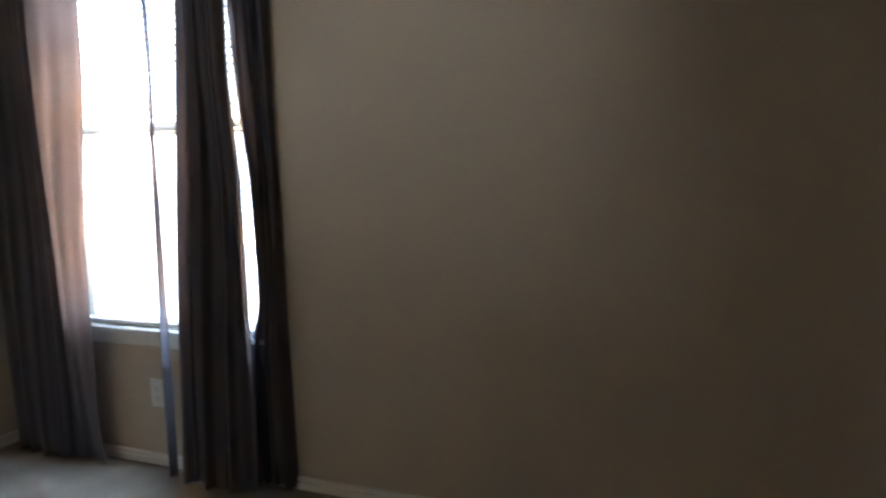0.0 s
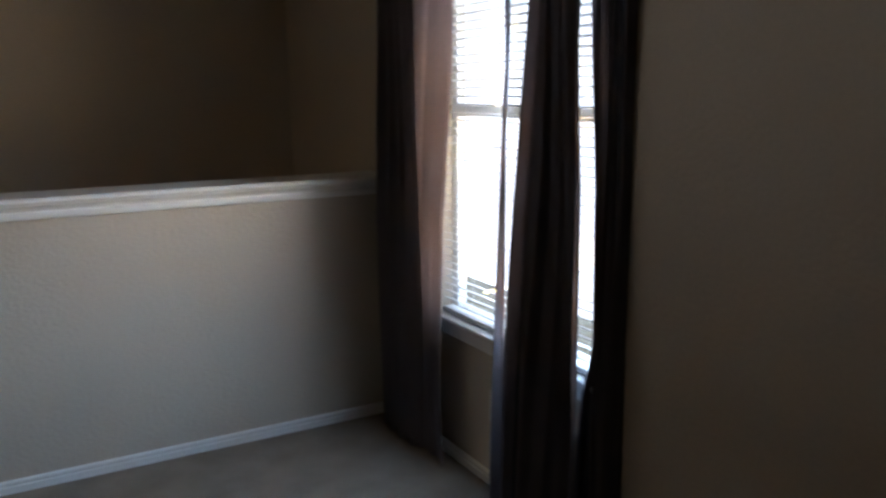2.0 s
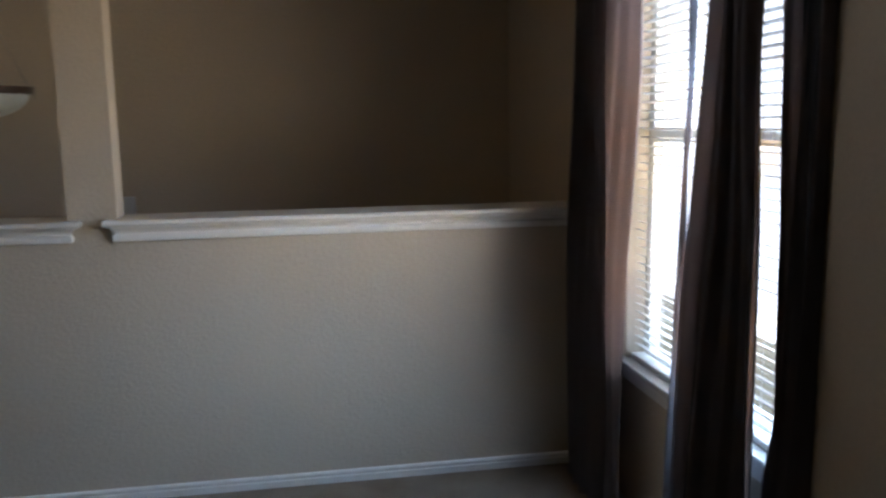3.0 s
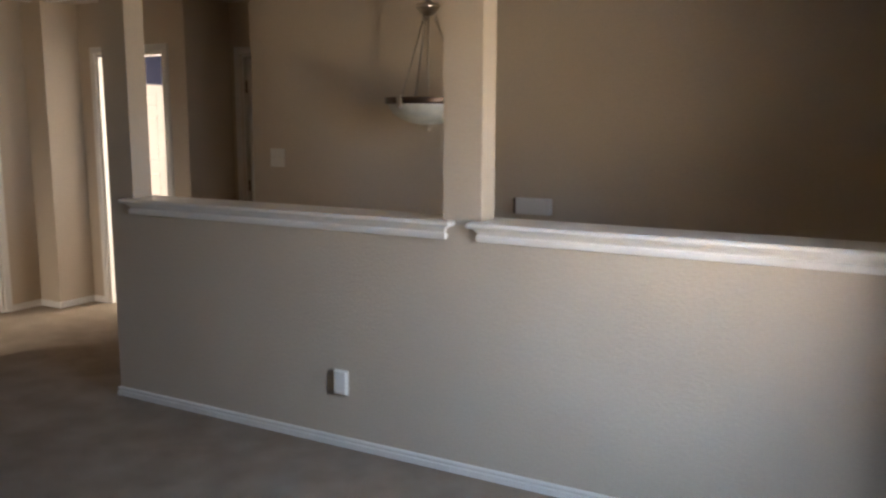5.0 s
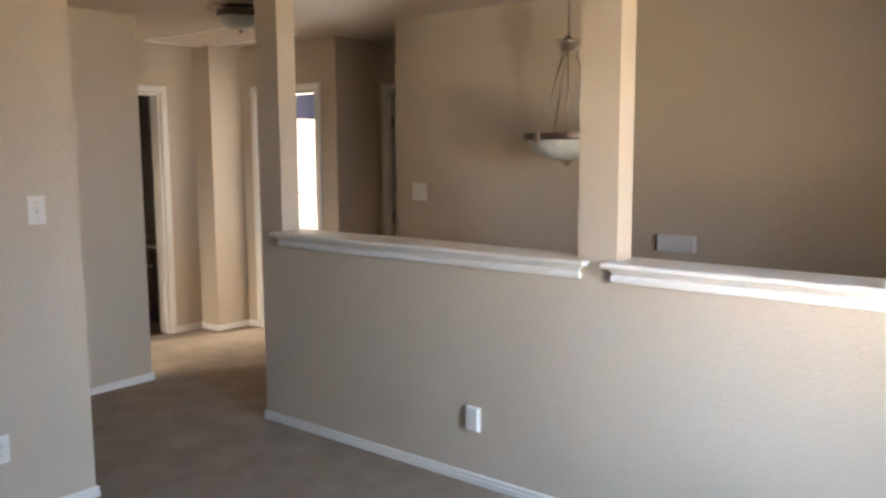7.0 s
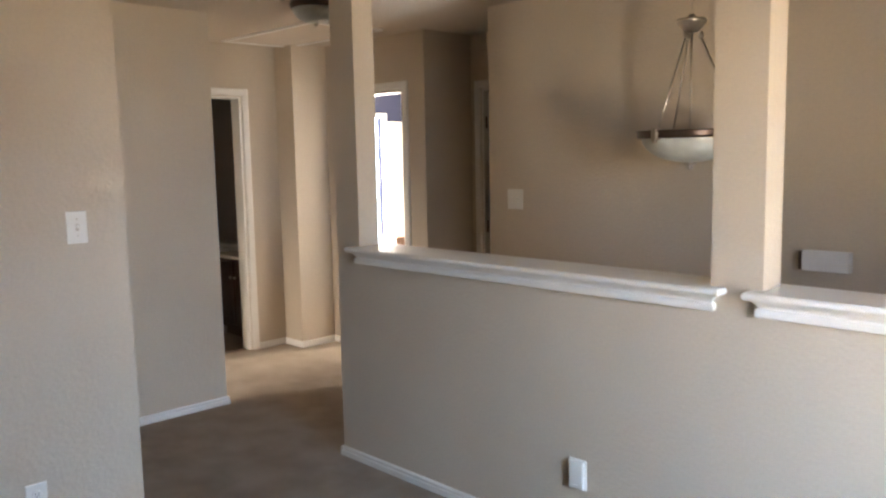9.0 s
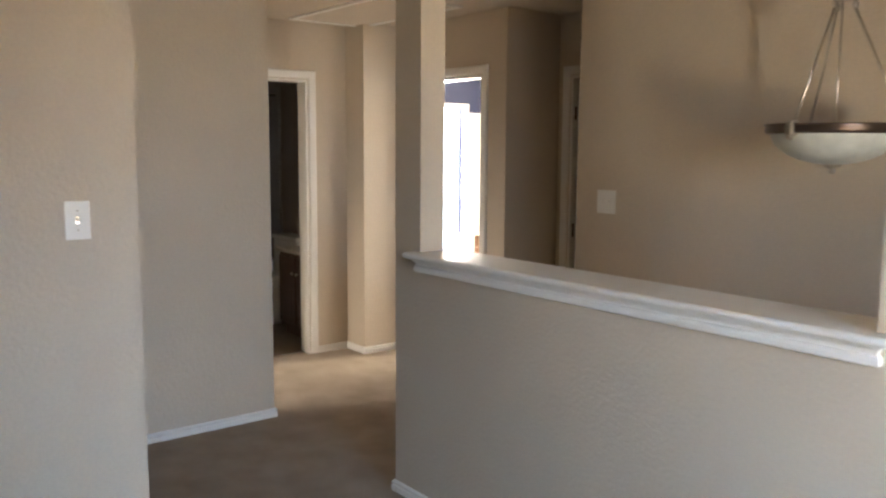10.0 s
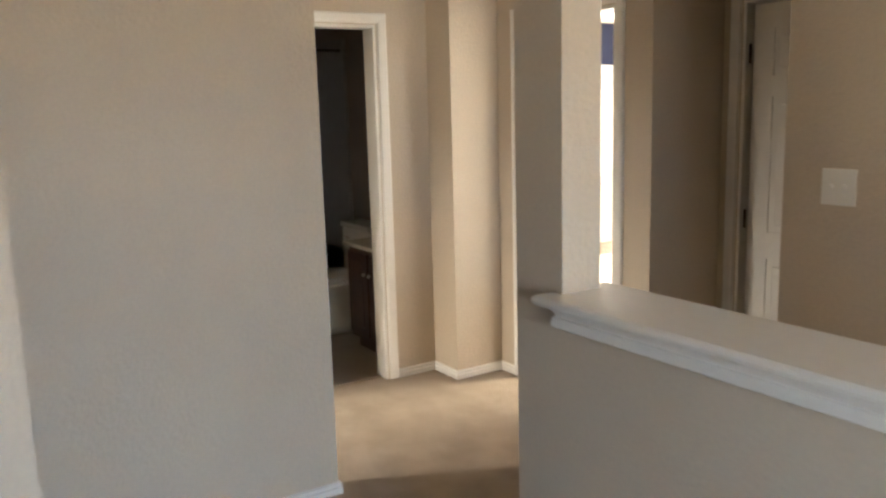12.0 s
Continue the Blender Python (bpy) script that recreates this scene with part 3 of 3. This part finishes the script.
for i in range(3):
    a = radians(20 + 120 * i)
    c, s_ = math.cos(a), math.sin(a)
    part("strut", rod((PR * c, PR * s_, 0.17), (0.042 * c, 0.042 * s_, 0.575), 0.0045), nickel, pend, "", True)
    part("clip", bevelled_box((PR - 0.012, -0.016, 0.130), (PR + 0.028, 0.016, 0.182), 0.005, 1, Matrix.Rotation(a, 4, "Z")), nickel, pend)
    part("clip_ball", lathe([(0, -0.012), (0.010, -0.006), (0.012, 0), (0.010, 0.006), (0, 0.012)], 12, Matrix.Translation(((PR + 0.016) * c, (PR + 0.016) * s_, 0.124))), nickel, pend, "", True)
    part("loop", lathe([(0, -0.016), (0.008, -0.008), (0.010, 0), (0.008, 0.010), (0, 0.022)], 12, Matrix.Translation((0.042 * c, 0.042 * s_, 0.585))), nickel, pend, "", True)
z, k = 0.69, 0
while 1.474 + z < CZ - 0.04:
    bm = bmesh.new()
    n = 14
    rings = []
    for i in range(n):
        t = 2 * math.pi * i / n
        cen = Vector((0.007 * math.cos(t), 0, 0.014 * math.sin(t)))
        nrm = Vector((math.cos(t), 0, math.sin(t)))
        rings.append([bm.verts.new(cen + nrm * 0.0018 * math.cos(v) + Vector((0, 0.0018 * math.sin(v), 0))) for v in (0, 1.571, 3.142, 4.712)])
    for i in range(n):
        for j in range(4):
            bm.faces.new((rings[i][j], rings[(i + 1) % n][j], rings[(i + 1) % n][(j + 1) % 4], rings[i][(j + 1) % 4]))
    bm.transform(Matrix.Translation((0, 0, z)) @ Matrix.Rotation(radians(90 * (k % 2)), 4, "Z"))
    part("chain_link", bm, nickel, pend, "", True)
    z += 0.0235
    k += 1
part("canopy", lathe([(0, CZ - 1.474 - 0.045), (0.012, CZ - 1.474 - 0.042), (0.04, CZ - 1.474 - 0.030), (0.06, CZ - 1.474 - 0.010), (0.062, CZ - 1.474), (0, CZ - 1.474)], 28), nickel, pend, "", True)

# ---- hall ceiling light and attic hatch ----
cl = thing("ceiling_light", Matrix.Translation((-2.63, 0.2, CZ)), "flush nickel ceiling light with a white glass bowl and chrome drops", "ceiling light")
part("canopy", lathe([(0, -0.035), (0.09, -0.034), (0.12, -0.014), (0.122, 0), (0, 0)], 32), nickel, cl, "", True)
part("band", lathe([(0.118, -0.082), (0.136, -0.080), (0.140, -0.060), (0.134, -0.044), (0.118, -0.040), (0.10, -0.034), (0.10, -0.05), (0.118, -0.082)], 36), bronze, cl, "dark bronze band", True)
part("bowl", lathe([(0, -0.160)] + [(0.128 * math.sin(radians(a)), -0.078 - 0.082 * math.cos(radians(a))) for a in range(10, 91, 10)] + [(0.122, -0.078), (0.07, -0.142), (0, -0.154)], 36), frost, cl, "white frosted glass bowl", True)
part("finial", lathe([(0, -0.178), (0.008, -0.174), (0.010, -0.166), (0.014, -0.160), (0, -0.157)], 16), nickel, cl, "", True)
for i in range(3):
    a = radians(38 + 120 * i)
    c, s_ = math.cos(a), math.sin(a)
    part("arm", rod((0.11 * c, 0.11 * s_, -0.022), (0.24 * c, 0.24 * s_, -0.016), 0.006), nickel, cl, "", True)
    part("drop", lathe([(0, -0.075), (0.012, -0.070), (0.016, -0.056), (0.012, -0.040), (0.006, -0.026), (0.006, -0.010), (0, -0.010)], 16, Matrix.Translation((0.24 * c, 0.24 * s_, 0))), nickel, cl, "chrome drop", True)

hatch = thing("attic_hatch", Matrix.Translation((-3.97, 1.01, CZ)), "flat attic hatch panel with narrow white trim in the hall ceiling", "hatch")
part("hatch_panel", bevelled_box((-0.54, -0.27, -0.008), (0.54, 0.27, 0), 0.002, 1), ceil_paint, hatch)
for lo, hi in (((-0.58, -0.31, -0.014), (-0.54, 0.31, 0)), ((0.54, -0.31, -0.014), (0.58, 0.31, 0)), ((-0.54, -0.31, -0.014), (0.54, -0.27, 0)), ((-0.54, 0.27, -0.014), (0.54, 0.31, 0))):
    part("hatch_trim", bevelled_box(lo, hi, 0.003, 1), trim_white, hatch)

# ---- bathroom ----
van = thing("vanity", Matrix.Translation((-5.10, 1.255, 0)), "dark wood bathroom vanity with two panel doors", "vanity")
part("cabinet_body", boxes(((-0.29, -0.22, 0.09), (0.29, 0.24, 0.70)), ((-0.29, -0.17, 0), (0.29, 0.24, 0.09))), dark_wood, van)
for x in (-0.145, 0.145):
    dr = part("cabinet_door", bevelled_box((x - 0.135, -0.24, 0.12), (x + 0.135, -0.221, 0.67), 0.004, 1), dark_wood, van)
    part("door_panel", bevelled_box((x - 0.085, -0.247, 0.18), (x + 0.085, -0.2405, 0.61), 0.003, 1), dark_wood, dr)
    part("pull", lathe([(0, 0.262), (0.012, 0.258), (0.012, 0.250), (0.005, 0.246), (0.005, 0.240)], 14, Matrix.Translation((x * 0.25, 0, 0.54)) @ Matrix.Rotation(radians(90), 4, "X")), nickel, dr)
vt = thing("countertop", Matrix.Translation((-5.10, 1.255, 0.702)), "white cultured marble vanity top with backsplash", "countertop")
part("slab", bevelled_box((-0.31, -0.26, 0), (0.31, 0.238, 0.028), 0.006, 2), counter, vt)
part("backsplash", bevelled_box((-0.31, 0.222, 0.028), (0.31, 0.238, 0.11), 0.004, 1), counter, vt)
part("faucet", lathe([(0, 0.028), (0.02, 0.028), (0.018, 0.05), (0.012, 0.12), (0.008, 0.13), (0, 0.132)], 16, Matrix.Translation((0, 0.16, 0))), nickel, vt, "", True)
part("spout", rod((0, 0.16, 0.115), (0, 0.04, 0.10), 0.009), nickel, vt)
bot = thing("soap_bottle", Matrix.Translation((-5.33, 1.35, 0.73)), "dark soap pump bottle on the vanity top", "bottle")
part("bottle", lathe([(0, 0), (0.03, 0), (0.033, 0.01), (0.033, 0.09), (0.02, 0.115), (0.011, 0.12), (0.011, 0.135), (0, 0.136)], 20), bulb_dark, bot, "", True)
part("pump", boxes(((-0.005, -0.005, 0.135), (0.005, 0.005, 0.165)), ((-0.006, -0.035, 0.160), (0.006, 0.008, 0.170))), bulb_dark, bot)

toi = thing("toilet", Matrix.Translation((-5.83, 0.91, 0.006)), "white porcelain toilet with its lid down in the dim bathroom", "toilet")


def oval(levels, n=32):
    bm = bmesh.new()
    rings = [[bm.verts.new((cx + rx * math.cos(2 * math.pi * i / n), cy + ry * math.sin(2 * math.pi * i / n), z)) for i in range(n)] for cx, cy, rx, ry, z in levels]
    for a, b in zip(rings, rings[1:]):
        for i in range(n):
            bm.faces.new((a[i], a[(i + 1) % n], b[(i + 1) % n], b[i]))
    bm.faces.new(rings[0][::-1])
    bm.faces.new(rings[-1])
    return bm


part("base", oval([(0, 0.24, 0.10, 0.22, 0), (0, 0.24, 0.095, 0.21, 0.06), (0, 0.22, 0.09, 0.18, 0.18), (0, 0.18, 0.15, 0.21, 0.28), (0, 0.16, 0.18, 0.24, 0.36), (0, 0.16, 0.185, 0.245, 0.39)]), porcelain, toi, "", True)
part("seat", oval([(0, 0.16, 0.186, 0.247, 0.391), (0, 0.16, 0.19, 0.25, 0.40), (0, 0.16, 0.186, 0.246, 0.412)]), plastic, toi, "", True)
part("lid", oval([(0, 0.165, 0.184, 0.243, 0.413), (0, 0.165, 0.187, 0.246, 0.422), (0, 0.165, 0.17, 0.225, 0.432)]), plastic, toi, "", True)
part("tank", bevelled_box((-0.22, 0.39, 0.37), (0.22, 0.57, 0.72), 0.02, 3), porcelain, toi)
part("tank_lid", bevelled_box((-0.23, 0.38, 0.721), (0.23, 0.575, 0.76), 0.012, 2), porcelain, toi)
part("flush_lever", rod((-0.15, 0.375, 0.66), (-0.08, 0.372, 0.65), 0.007), nickel, toi)

tub = thing("bathtub", Matrix.Translation((-6.79, 0.345, 0.006)), "white bathtub along the bathroom's end wall", "bathtub")
bm = bmesh.new()
add_box(bm, (-0.52, -1.14, 0), (0.48, 1.14, 0.48))
top = max(bm.faces, key=lambda f: f.calc_center_median().z)
bmesh.ops.inset_region(bm, faces=[top], thickness=0.09)
top = [f for f in bm.faces if f.calc_center_median().z > 0.479 and abs(f.calc_center_median().x + 0.02) < 0.05 and f.calc_area() > 1]
r = bmesh.ops.extrude_face_region(bm, geom=top)
bmesh.ops.translate(bm, vec=(0, 0, -0.36), verts=[v for v in r["geom"] if isinstance(v, bmesh.types.BMVert)])
bmesh.ops.delete(bm, geom=top, context="FACES_ONLY")
part("tub_shell", bm, porcelain, tub)
sh = thing("shower", Matrix.Translation((-6.75, 1.495, 1.88)), "chrome shower head and arm over the tub", "shower head")
part("arm", rod((0, 0, 0), (0, -0.14, -0.03), 0.009), nickel, sh)
part("head", lathe([(0, 0), (0.012, 0), (0.04, -0.05), (0.042, -0.06), (0, -0.062)], 20, Matrix.Translation((0, -0.14, -0.02)) @ Matrix.Rotation(radians(-35), 4, "X")), nickel, sh, "", True)
sr = thing("shower_rod", Matrix.Translation((-6.3, 0.345, 2.02)), "dark straight shower rod across the tub", "shower rod")
part("pole", rod((0, -1.15, 0), (0, 1.149, 0), 0.013), bronze, sr, "", True)
for y in (-1.145, 1.145):
    part("flange", lathe([(0, -0.006), (0.03, -0.006), (0.03, 0.004), (0, 0.004)], 20, Matrix.Translation((0, y, 0)) @ Matrix.Rotation(radians(90), 4, "X")), bronze, sr)
structure("tub_surround", boxes(((-7.31, 1.47, 0.5), (-6.24, 1.495, 2.1)), ((-7.315, -0.98, 0.5), (-7.29, 1.47, 2.1))), tile_wall, "tub surround panels, colour darkened for the dim bathroom", "wall panel")

# ---- outside the window ----
bright = bpy.data.materials.new("bright_haze")
bright.use_nodes = True
em = bright.node_tree.nodes.new("ShaderNodeEmission")
em.inputs[0].default_value, em.inputs[1].default_value = (0.95, 0.97, 1.0, 1), 12.0
bright.node_tree.links.new(em.outputs[0], bright.node_tree.nodes["Material Output"].inputs[0])
structure("backdrop", boxes(((4.4, -14, -0.35), (4.5, 12, 9))), bright, "overexposed bright daylight beyond the window", "backdrop")
structure("backdrop", boxes(((FX - 1.5, -1, -0.35), (FX - 1.4, 9, 6))), bright, "overexposed bright daylight beyond the bedroom window", "backdrop")
structure("ground", boxes(((-60, -60, -0.45), (60, 60, -0.35))), grass, "lawn outside the window", "ground")
